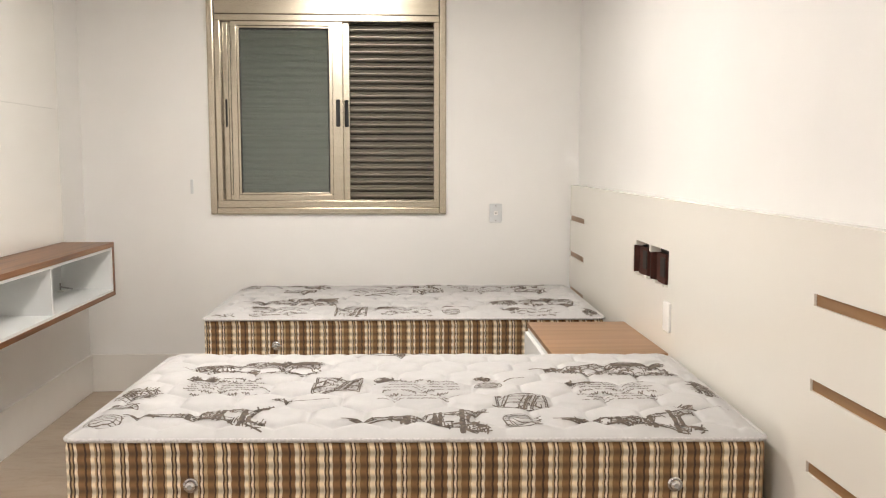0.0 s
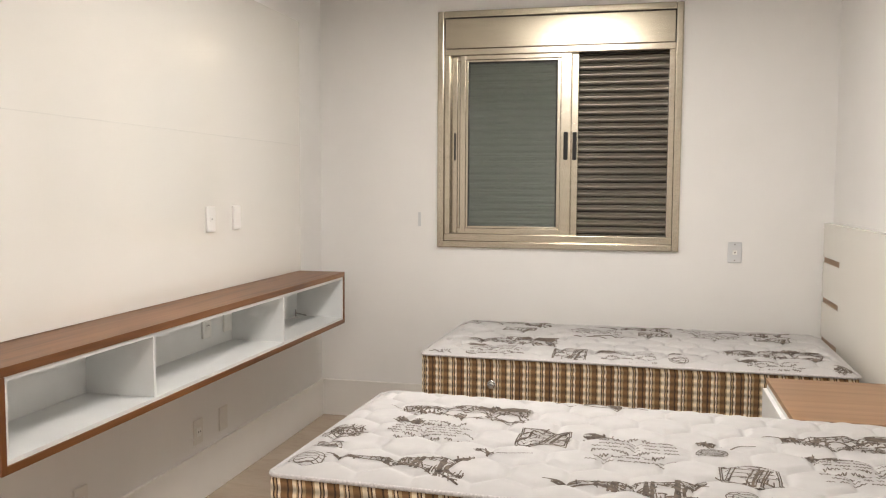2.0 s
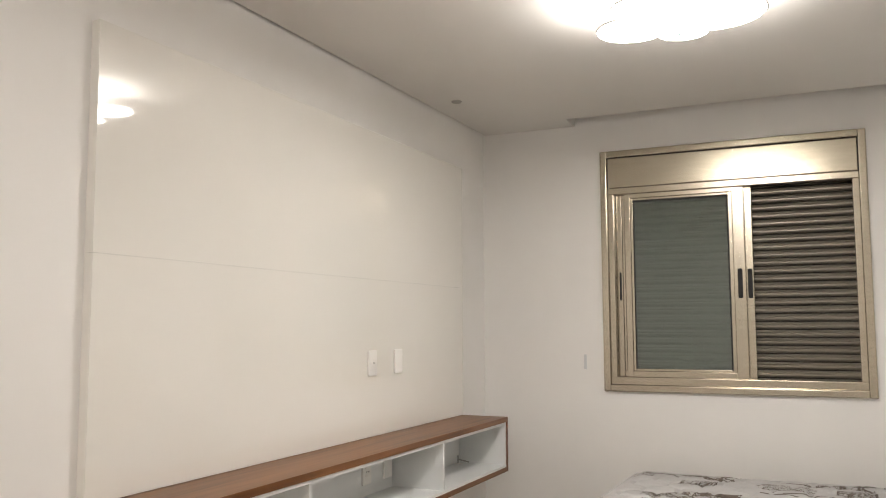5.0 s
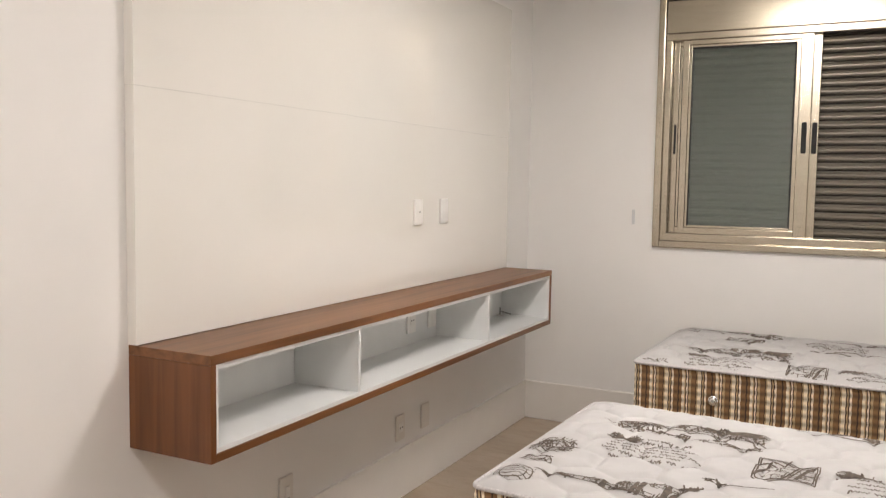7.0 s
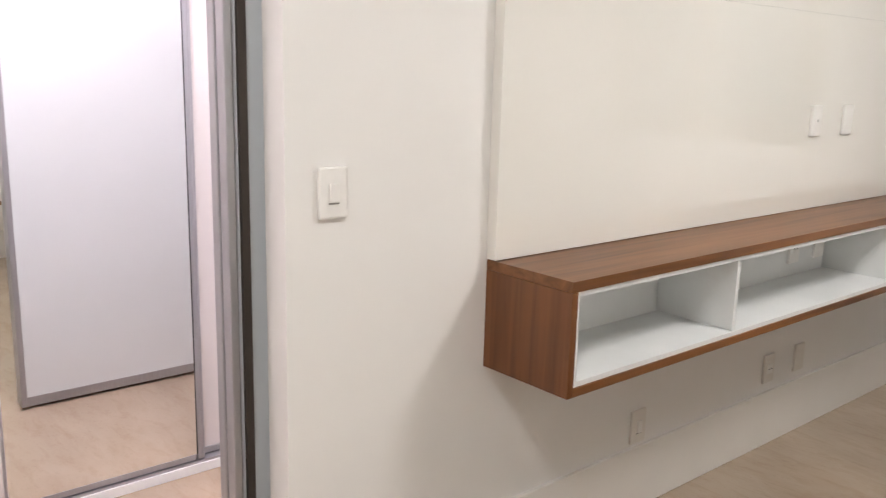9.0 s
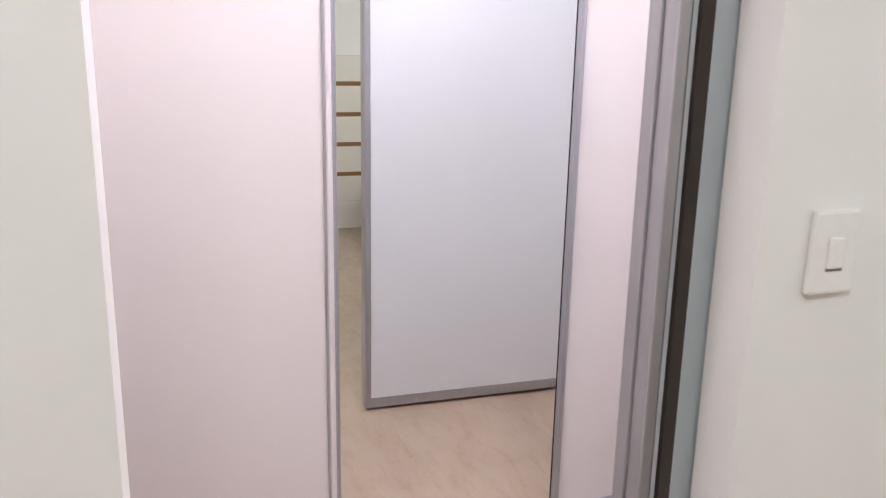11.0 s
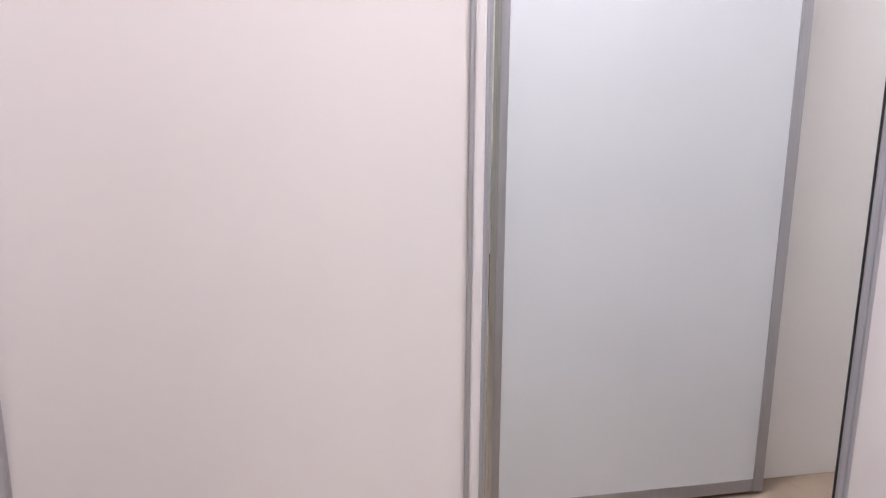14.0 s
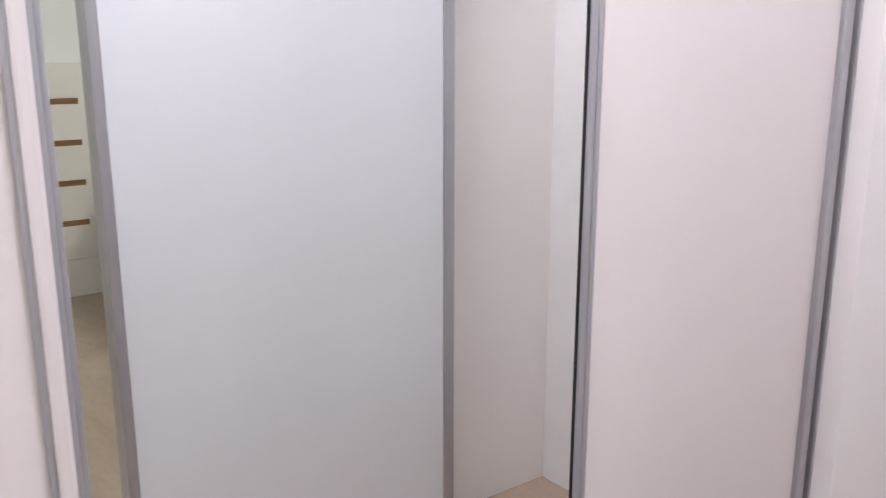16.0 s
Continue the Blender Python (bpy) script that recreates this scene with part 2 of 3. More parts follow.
structure("wall_east", boxes(((XH, YB, 0), (XH + 0.15, 0, 3.0))), PAINT, "smooth off-white painted wall behind the headboard", "wall")
structure("wall_south", boxes(((-WT, YB - 0.15, 0), (XH + 0.15, YB, 3.0))), PAINT, "plain off-white painted wall", "wall")
structure("wall_west", boxes(((-WT, DOOR_R, 0), (0, 0, 3.0)), ((-WT, YB, 0), (0, DOOR_L, 3.0)), ((-WT, DOOR_L, 2.1), (0, DOOR_R, 3.0))), PAINT,
          "off-white painted wall with the closet doorway", "wall")
structure("ceiling", boxes(((0.02, YB, ZC), (XH, -0.20, ZC + 0.05)), ((0.02, -0.20, ZC), (0.62, -0.004, ZC + 0.05)), ((2.36, -0.20, ZC), (XH, -0.004, ZC + 0.05)),
                           ((-WT, YB, ZC + 0.22), (XH, 0, ZC + 0.26))), CEIL, "off-white plaster ceiling with a curtain recess", "ceiling")
# Black strip laid above the ceiling edge to paint the gap's shade.
structure("trim", boxes(((0.0005, YB, ZC + 0.012), (0.0195, -0.0, ZC + 0.03))), BLACK, "black strip painting the shade of the ceiling-edge gap", "trim")
structure("closet_ceiling", boxes(((-2.0, CL0, ZC), (-WT, CL1, ZC + 0.1))), CEIL, "plain white closet ceiling", "ceiling")
structure("closet_wall_south", boxes(((-2.0, CL0 - 0.1, 0), (-WT, CL0, ZC))), PAINT, "plain off-white closet end wall", "wall")
structure("closet_wall_north", boxes(((-2.0, CL1, 0), (-WT, CL1 + 0.1, ZC))), WHITE, "white laminate closet end wall", "wall")
structure("closet_wall_west", boxes(((-2.0, CL0, 0), (-1.9, CL1, ZC))), PAINT, "plain off-white wall behind the wardrobe", "wall")

SK = 0.235
structure("baseboard", boxes(((0.012, -0.014, 0), (XH, 0, SK)), bevel=0.003), SKIRT, "tall white skirting board under the window", "baseboard")
structure("baseboard_west", boxes(((0, DOOR_R + 0.0, 0), (0.014, 0, SK)), bevel=0.003), SKIRT, "tall white skirting board under the floating shelf", "baseboard")


# ---- window ----
def build_window():
    w = thing("window_1", (1.5, 0, 1.115), "bronze aluminium window with roller shutter closed behind one glass sash", "window", kind="structure")
    x0, x1, z0, z1 = 0.775, 2.231, 1.115, 2.56
    fw = 0.04
    bm = boxes(((x0, -0.022, z0), (x0 + fw, 0.02, z1)), ((x1 - fw, -0.022, z0), (x1, 0.02, z1)), ((x0 + fw, -0.022, z1 - fw), (x1 - fw, 0.02, z1)),
               ((x0 + fw, -0.022, z0), (x1 - fw, 0.02, z0 + fw)), bevel=0.006)
    part("window_frame", bm, BRONZE, w)
    bm = boxes(((x0 + fw, 0.0, z0 + fw), (x0 + fw + 0.035, 0.12, 2.295)), ((x1 - fw - 0.035, 0.0, z0 + fw), (x1 - fw, 0.12, 2.295)),
               ((x0 + fw, -0.008, z0 + fw), (x1 - fw, 0.12, z0 + fw + 0.045)), ((x0 + fw, 0.0, 2.295), (x1 - fw, 0.12, 2.335)), bevel=0.004)
    part("window_jamb", bm, BRONZE, w)
    bm = boxes(((x0 + fw + 0.006, -0.012, 2.335), (x1 - fw - 0.006, 0.0, z1 - fw - 0.006)), bevel=0.003)
    part("shutter_box", bm, BRONZE, w, "brushed bronze roller shutter cover")
    # Black sheet behind the cover paints the shade of its edge gap.
    part("gap_shade", boxes(((x0 + fw, 0.002, 2.337), (x1 - fw, 0.01, z1 - fw))), BLACK, w)
    # glass sash on the west half, a second one parked behind it
    for k, (sx0, sx1, yy) in enumerate(((0.912, 1.592, 0.012), (0.852, 1.632, 0.05))):
        bm = boxes(((sx0, yy, 1.20), (sx0 + 0.034, yy + 0.025, 2.295)), ((sx0 + 0.034, yy + 0.007, 1.235), (sx0 + 0.05, yy + 0.022, 2.268)),
                   ((sx1 - 0.062, yy, 1.20), (sx1, yy + 0.025, 2.295)), ((sx1 - 0.085, yy + 0.007, 1.235), (sx1 - 0.062, yy + 0.022, 2.268)),
                   ((sx0 + 0.034, yy, 1.20), (sx1 - 0.062, yy + 0.025, 1.235)), ((sx0 + 0.05, yy + 0.007, 1.235), (sx1 - 0.085, yy + 0.022, 1.25)),
                   ((sx0 + 0.034, yy, 2.268), (sx1 - 0.062, yy + 0.025, 2.295)), ((sx0 + 0.05, yy + 0.007, 2.253), (sx1 - 0.085, yy + 0.022, 2.268)), bevel=0.003)
        s = part("sash", bm, BRONZE, w)
        part("gasket", boxes(((sx0 + 0.05, yy + 0.004, 1.25), (sx0 + 0.056, yy + 0.02, 2.253)), ((sx1 - 0.091, yy + 0.004, 1.25), (sx1 - 0.085, yy + 0.02, 2.253)),
                             ((sx0 + 0.05, yy + 0.004, 2.245), (sx1 - 0.085, yy + 0.02, 2.253))), BLACK, s)
        if k == 0:
            g = part("pane", boxes(((sx0 + 0.05, yy + 0.010, 1.25), (sx1 - 0.085, yy + 0.014, 2.253))), GLASS, s, "smoky green glass pane")
            g.visible_shadow = False
        for hx in ((1.562,) if k == 0 else (1.612, 0.872)):
            hy = yy - 0.006
            hw = 0.014 if hx > 1 else 0.006
            bm = boxes(((hx - hw, hy, 1.655), (hx + hw, hy + 0.02, 1.825)), bevel=hw * 0.8)
            part("pull", bm, BLACK, s, "black recessed sash pull")
    # roller shutter curtain
    n = 26
    z = 1.165
    pitch = (2.335 - z) / n
    me = None
    for i in range(n):
        if me is None:
            bm = bmesh.new()
            prof = [(0.006, 0.0), (-0.007, 0.006), (-0.012, 0.014), (-0.012, 0.020), (-0.007, 0.024), (-0.010, 0.030), (-0.004, pitch - 0.007), (0.008, pitch - 0.006), (0.010, pitch - 0.004), (0.010, 0.0)]
            rows = [[bm.verts.new((xx, 0.105 + a, b)) for a, b in prof] for xx in (0.85, 2.16)]
            for j in range(len(prof)):
                k = (j + 1) % len(prof)
                bm.faces.new((rows[0][j], rows[0][k], rows[1][k], rows[1][j]))
            bm.faces.new(rows[0])
            bm.faces.new(rows[1])
            o = part("shutter_slat", bm, BRONZE_DARK, w)
            me = o.data
            inv = o.matrix_parent_inverse.copy()
        else:
            o = new("shutter_slat", me)
            o.parent = w
            o.matrix_parent_inverse = inv
        o.location = (0, 0, z + i * pitch)
    part("shutter_backing", boxes(((0.80, 0.125, 1.14), (2.205, 0.14, 2.53))), BLACK, w)
    return w


build_window()


# ---- wall plates ----
def plate(place, face, label, kind="socket", group="", cover=None):
    """A wall plate 75 x 120 mm; face: the axis sign it looks along."""
    t = thing("wall_" + kind, place, label, kind, group)
    x, y, z = place
    def b(u0, u1, v0, v1, d0, d1, bev=0.003):
        if face == "+x":
            return boxes(((x + d0, y + u0, z + v0), (x + d1, y + u1, z + v1)), bevel=bev)
        if face == "-x":
            return boxes(((x - d1, y + u0, z + v0), (x - d0, y + u1, z + v1)), bevel=bev)
        return boxes(((x + u0, y - d1, z + v0), (x + u1, y - d0, z + v1)), bevel=bev)
    part("cover_plate", b(-0.039, 0.039, -0.06, 0.06, 0, 0.012, 0.0055), cover or PLASTIC, t)
    if kind == "switch":
        part("rocker", b(-0.012, 0.012, -0.022, 0.022, 0.006, 0.018), PLASTIC, t)
        part("rocker_gap", b(-0.014, 0.014, -0.026, -0.0225, 0.0115, 0.0132, 0), GREY_PLASTIC, t)
    elif kind == "socket":
        part("insert", b(-0.020, 0.020, -0.022, 0.022, 0.006, 0.014), PLASTIC, t)
        for u in (-0.009, 0.009):
            part("pin_hole", b(u - 0.003, u + 0.003, -0.003, 0.003, 0.012, 0.0146, 0), HOLE, t)
    elif kind == "outlet":
        part("insert", b(-0.013, 0.013, -0.013, 0.013, 0.006, 0.0145), PLASTIC, t)
        part("port", b(-0.005, 0.005, -0.004, 0.004, 0.012, 0.0152, 0), GREY_PLASTIC, t)
    if cover is PLATE_GREY:
        for v in (-0.046, 0.046):
            part("screw", b(-0.004, 0.004, v - 0.004, v + 0.004, 0.0115, 0.0130, 0.001), GREY_PLASTIC, t)
    return t


plate((0.0, -3.685, 1.203), "+x", "white plastic light switch with one rocker", "switch")
plate((0.035, -1.515, 1.332), "+x", "white plastic aerial outlet on the wall panel", "outlet")
plate((0.035, -1.255, 1.332), "+x", "blank white plastic wall plate", "plate")
plate((2.546, 0.0, 1.12), "-y", "grey-edged white wall plate beside the window", "outlet", cover=PLATE_GREY)
plate((0.0, -1.60, 0.335), "+x", "off-white socket low under the floating shelf", "socket", "sockets under the shelf", SKIRT)
plate((0.0, -1.355, 0.335), "+x", "blank plate low under the floating shelf", "plate", "sockets under the shelf", SKIRT)
plate((0.0, -2.455, 0.31), "+x", "off-white switch plate low under the floating shelf", "switch", "sockets under the shelf", SKIRT)
plate((3.02, -2.0, 0.828), "-x", "white blank plate on the headboard", "plate")
tagged(obj("cord_winder", boxes(((0.650, -0.006, 1.243), (0.668, -0.0, 1.331)), bevel=0.003), PLATE_GREY), "slim grey strap slot cover on the wall", "cover plate")


# ---- TV panel and floating shelf ----
def build_panel():
    p = thing("wall_panel", (0, -1.8, 1.72), "glossy cream lacquered TV wall panel in two boards", "wall panel")
    part("board", boxes(((0.0, -3.190, 1.7302), (0.035, -0.425, 2.45)), bevel=0.0004), CREAM, p)
    part("board", boxes(((0.0, -3.190, 0.987), (0.035, -0.425, 1.7298)), bevel=0.0004), CREAM, p)
    return p


def build_shelf():
    y0, y1, z0, z1, d = -3.188, -0.42, 0.680, 0.985, 0.311
    s = thing("floating_shelf", (0, -1.8, z0), "long walnut floating shelf with white open compartments", "shelf")
    part("top", boxes(((0.0, y0, z1 - 0.028), (d, y1, z1)), bevel=0.0015), WOOD_Y, s)
    part("bottom", boxes(((0.0, y0 + 0.022, z0), (d, y1 - 0.018, z0 + 0.024)), bevel=0.0015), WOOD_Y, s)
    part("end_panel", boxes(((0.0, y0, z0), (d, y0 + 0.022, z1 - 0.0285)), bevel=0.0015), WOOD_Z, s)
    part("end_panel", boxes(((0.0, y1 - 0.018, z0), (d, y1, z1 - 0.0285)), bevel=0.0015), WOOD_Z, s)
    a, b, lo, hi = y0 + 0.022, y1 - 0.018, z0 + 0.024, z1 - 0.028
    f = d - 0.006
    t = 0.014
    part("lining", boxes(((0.02, a, lo), (f, b, lo + t)), ((0.02, a, hi - t), (f, b, hi)), ((0.02, a, lo + t), (f, a + t, hi - t)), ((0.02, b - t, lo + t), (f, b, hi - t))), WHITE, s)
    part("back_panel", boxes(((0.004, a, lo), (0.019, b, hi))), WHITE, s)
    for y in (-2.415, -1.270):
        part("divider", boxes(((0.02, y - 0.008, lo + t), (f - 0.004, y + 0.008, hi - t)), bevel=0.001), WHITE, s)
    return s


build_panel()
build_shelf()


# ---- headboard ----
HB0 = 0.214        # top of the headboard plinth
ROWS = (1.094, 0.868, 0.645, 0.420)
HX, HTOP = 3.02, 1.297


def build_headboard():
    h = thing("headboard", (3.0, -2.1, 0), "glossy cream full-width headboard panel with walnut slots", "headboard")
    yA, yB, yC = -0.42, -3.175, -4.6
    # middle board with two cut-outs
    hz0, hz1 = 0.935, 1.092
    hy0, hy1, hm = -1.985, -1.47, -1.728
    back = XH - 0.006
    items = [((HX, yB, HB0), (back, yA, hz0)), ((HX, yB, hz1), (back, yA, HTOP)), ((HX, hy1, hz0), (back, yA, hz1)), ((HX, yB, hz0), (back, hy0, hz1)),
             ((HX, hm - 0.012, hz1 - 0.03), (back, hm + 0.012, hz1)), ((HX, hy1 - 0.05, hz1 - 0.022), (back, hy1, hz1))]
    part("board", boxes(*items), SATIN, h)
    # Recess is shallow; its black back paints the shade of a deeper box.
    part("recess_back", boxes(((back + 0.001, hy0 - 0.01, hz0 - 0.01), (back + 0.003, hy1 + 0.01, hz1 + 0.01))), HOLE, h, "black sheet painting the shade in the recess")
    for b in (hy1, hm):
        part("recess_cheek", boxes(((back - 0.014, b - 0.125, hz0), (back, b - 0.002, hz1 - 0.03)), ((HX + 0.004, b - 0.006, hz0), (back - 0.015, b - 0.0005, hz1 - 0.026))), CLAY, h, "red-brown box cheek")
        # Thin black patch on the cheek, painted as the box's dark inside.
        part("recess_shade_patch", boxes(((back - 0.0175, b - 0.122, hz0 + 0.03), (back - 0.0145, b - 0.062, hz1 - 0.045)), bevel=0.001), HOLE, h, "black patch painting the dark inside of the box")
    holes = ((hm, hy1), (hy0, hm))
    # torn edge of the cut-out
    random.seed(9)
    bm = bmesh.new()
    y = holes[1][0]
    while y < holes[0][1]:
        w = random.uniform(0.012, 0.03)
        add_box(bm, (HX + 0.0005, y, hz0 - 0.001), (HX + 0.012, min(y + w, holes[0][1]), hz0 + random.uniform(0.001, 0.014)))
        y += w
    part("torn_edge", bm, SATIN, h, "ragged white cut edge")
    th = 0.016
    for a, b in ((yA, -0.016), (yC, yB)):
        edges = [HTOP] + [v for r in ROWS for v in (r + th, r - th)] + [HB0]
        for k in range(0, len(edges), 2):
            part("strip", boxes(((HX, a, edges[k + 1]), (XH - 0.006, b, edges[k]))), SATIN, h)
        for r in ROWS:
            part("slot", boxes(((HX + 0.007, a, r - th), (XH - 0.001, b, r + th))), WOOD_SLOT, h, "walnut slot lining")
    part("plinth", boxes(((HX, yC, 0.0), (XH, -0.016, HB0 - 0.003))), SKIRT, h, "white plinth under the headboard")
    return h


build_headboard()


# ---- beds ----
BL, BW, BTOP = 1.965, 0.99, 0.697


def quilt(x, y):
    """Height of the quilted top over its base: puffy hexagons."""
    s = 0.165
    best = second = 9.0
    r0 = round(y / (s * 0.866))
    for r in (r0 - 1, r0, r0 + 1):
        off = 0.5 * s if r % 2 else 0.0
        c0 = round((x - off) / s)
        for c in (c0 - 1, c0, c0 + 1):
            d = math.hypot(x - (c * s + off), y - r * s * 0.866)
            if d < best:
                best, second = d, best
            elif d < second:
                second = d
    e = min(1.0, (second - best) / 0.06)
    rim = min(x, BL - x, y, BW - y)
    r = max(0.0, min(1.0, rim / 0.07))
    return 0.015 * e * (2 - e) * r + 0.014 * (1 - (1 - r) ** 2) + 0.008 * math.sin(math.pi * min(1, max(0, y / BW))) + 0.003 * noise.noise((x * 5, y * 5, 0))


def strip(bm, pts, w):
    """A thin ink line along pts on the quilted top."""
    prev = None
    for i, (x, y) in enumerate(pts):
        a = pts[max(0, i - 1)]
        b = pts[min(len(pts) - 1, i + 1)]
        dx, dy = b[0] - a[0], b[1] - a[1]
        l = math.hypot(dx, dy) or 1
        ww = w * (0.7 + 0.6 * random.random()) / 2
        row = []
        for s in (-1, 1):
            px, py = x - dy / l * ww * s, y + dx / l * ww * s
            if not (0.012 < px < BL - 0.012 and 0.012 < py < BW - 0.012):
                row = []
                break
            row.append(bm.verts.new((px, py, BTOP - 0.02 + quilt(px, py) + 0.0014)))
        if prev and row:
            bm.faces.new((prev[0], prev[1], row[1], row[0]))
        prev = row


def seg(bm, a, b, w):
    n = max(2, int(math.hypot(b[0] - a[0], b[1] - a[1]) / 0.012) + 1)
    strip(bm, [(a[0] + (b[0] - a[0]) * i / (n - 1), a[1] + (b[1] - a[1]) * i / (n - 1)) for i in range(n)], w)


def scratch(bm, inside, x0, x1, y0, y1, n, w):
    """Fill a region with short rough strokes, as engraved print."""
    for k in range(n):
        x, y = random.uniform(x0, x1), random.uniform(y0, y1)
        if inside(x, y):
            a = random.uniform(-0.5, 0.5) + (1.57 if random.random() < 0.45 else 0)
            l = random.uniform(0.006, 0.018)
            p, q = (x - l * math.cos(a), y - l * math.sin(a)), (x + l * math.cos(a), y + l * math.sin(a))
            if inside(*p) or inside(*q):
                seg(bm, p, q, w)


def tower(bm, x, y, l, h):
    """Iron lattice tower lying along x, tip at x."""
    def half(u):
        return h * (0.02 + 0.11 * u + 0.37 * max(0, u) ** 3.4)

    def inside(px, py):
        u = (px - x) / l
        if not 0 <= u <= 1:
            return False
        d = abs(py - y)
        arch = 0.84 < u and d < half(0.9) * 0.62 * math.sqrt(max(0, (u - 0.84) / 0.16))
        gap = 0.68 < u < 0.80 and d < half(u) * 0.45
        return d < half(u) and not arch and not gap
    for s in (-1, 1):
        strip(bm, [(x + l * i / 40, y + s * half(i / 40)) for i in range(41)], 0.0055)
    scratch(bm, inside, x, x + l, y - h / 2, y + h / 2, 620, 0.0042)
    seg(bm, (x - 0.06 * l, y + 0.004), (x + 0.2 * l, y), 0.005)
    for u, w in ((0.42, 0.016), (0.62, 0.012), (0.66, 0.012), (0.82, 0.015)):
        seg(bm, (x + l * u, y - half(u) * 1.3), (x + l * u, y + half(u) * 1.3), w)
    strip(bm, [(x + l * (0.99 - 0.13 * math.sin(math.pi * i / 14)), y + half(0.9) * 0.68 * math.cos(math.pi * i / 14)) for i in range(15)], 0.012)


def script(bm, x, y, w, h):
    """Rows of illegible handwriting."""
    for r in range(8):
        yy = y + h * r / 8
        xx = x + random.uniform(0, 0.04)
        while xx < x + w * random.uniform(0.85, 1):
            l = random.uniform(0.02, 0.05)
            n = int(l / 0.0032)
            ph = random.random() * 6
            strip(bm, [(xx + l * i / n, yy + random.uniform(0.003, 0.010) * math.sin(ph + i * 1.9) + 0.06 * (xx - x)) for i in range(n + 1)], 0.0042)
            xx += l + random.uniform(0.006, 0.014)
    for k in range(9):
        seg(bm, (x - 0.01 + 0.004 * k, y + h), (x + 0.06 + 0.004 * k, y + h * 0.86), 0.004)


def monument(bm, x, y, w, h):
    """An engraved domed building lying along x."""
    def top(u):
        return h * (0.30 + 0.65 * min(1, u * 1.6)) * (0.86 + 0.14 * abs(math.sin(u * 11)))

    def inside(px, py):
        u = (px - x) / w
        if not 0 <= u <= 1:
            return False
        v = py - y - 0.25 * h * (1 - u)
        hole = False
        for c, r in ((0.40, 0.10), (0.62, 0.11), (0.84, 0.11)):
            hole = hole or ((u - c) / r) ** 2 + ((v / h - 0.34) / 0.13) ** 2 < 1
        return 0 < v < top(u) and not hole
    scratch(bm, inside, x, x + w, y, y + h * 1.2, 850, 0.0045)
    for i in range(9):
        seg(bm, (x + w * 0.58, y + h * 0.72 + i * 0.0055), (x + w * (0.97 + 0.02 * math.sin(i)), y + h * 0.72 + i * 0.0055), 0.0062)
    strip(bm, [(x + w * i / 30, y + 0.25 * h * (1 - i / 30) + top(i / 30)) for i in range(31)], 0.007)
    for k in range(3):
        c = x + w * (0.40 + 0.22 * k)
        strip(bm, [(c + 0.105 * w * math.cos(math.pi * i / 12), y + h * (0.34 + 0.12 * (0.6 - 0.22 * k)) + 0.14 * h * math.sin(math.pi * i / 12)) for i in range(13)], 0.006)
    seg(bm, (x - 0.12 * w, y + h * 0.55), (x + 0.2 * w, y + h * 0.5), 0.004)


def stamp(bm, x, y, w, h):
    for i in range(2):
        o = 0.006 * i
        for a, b in (((x + o, y + o), (x + w - o, y + o)), ((x + w - o, y + o), (x + w - o, y + h - o)), ((x + w - o, y + h - o), (x + o, y + h - o)), ((x + o, y + h - o), (x + o, y + o))):
            seg(bm, a, b, 0.004)
    for i in range(9):
        u = random.random()
        seg(bm, (x + w * u * 0.8, y + 0.012), (x + w * (u * 0.8 + 0.2), y + h - 0.015 * (1 + random.random())), 0.0045)
    for i in range(4):
        seg(bm, (x + 0.012, y + h * (0.2 + 0.2 * i)), (x + w - 0.012, y + h * (0.18 + 0.2 * i)), 0.004)


def postmark(bm, x, y, r):
    for k in (1.0, 0.7):
        strip(bm, [(x + r * k * math.cos(i * 0.3), y + 0.75 * r * k * math.sin(i * 0.3)) for i in range(22)], 0.003)
    for i in range(5):
        yy = y - r * 0.5 + r * 0.25 * i
        strip(bm, [(x - r * 0.9 + 0.012 * j, yy + 0.005 * math.sin(j * 1.3)) for j in range(int(r * 2.2 / 0.012))], 0.0028)


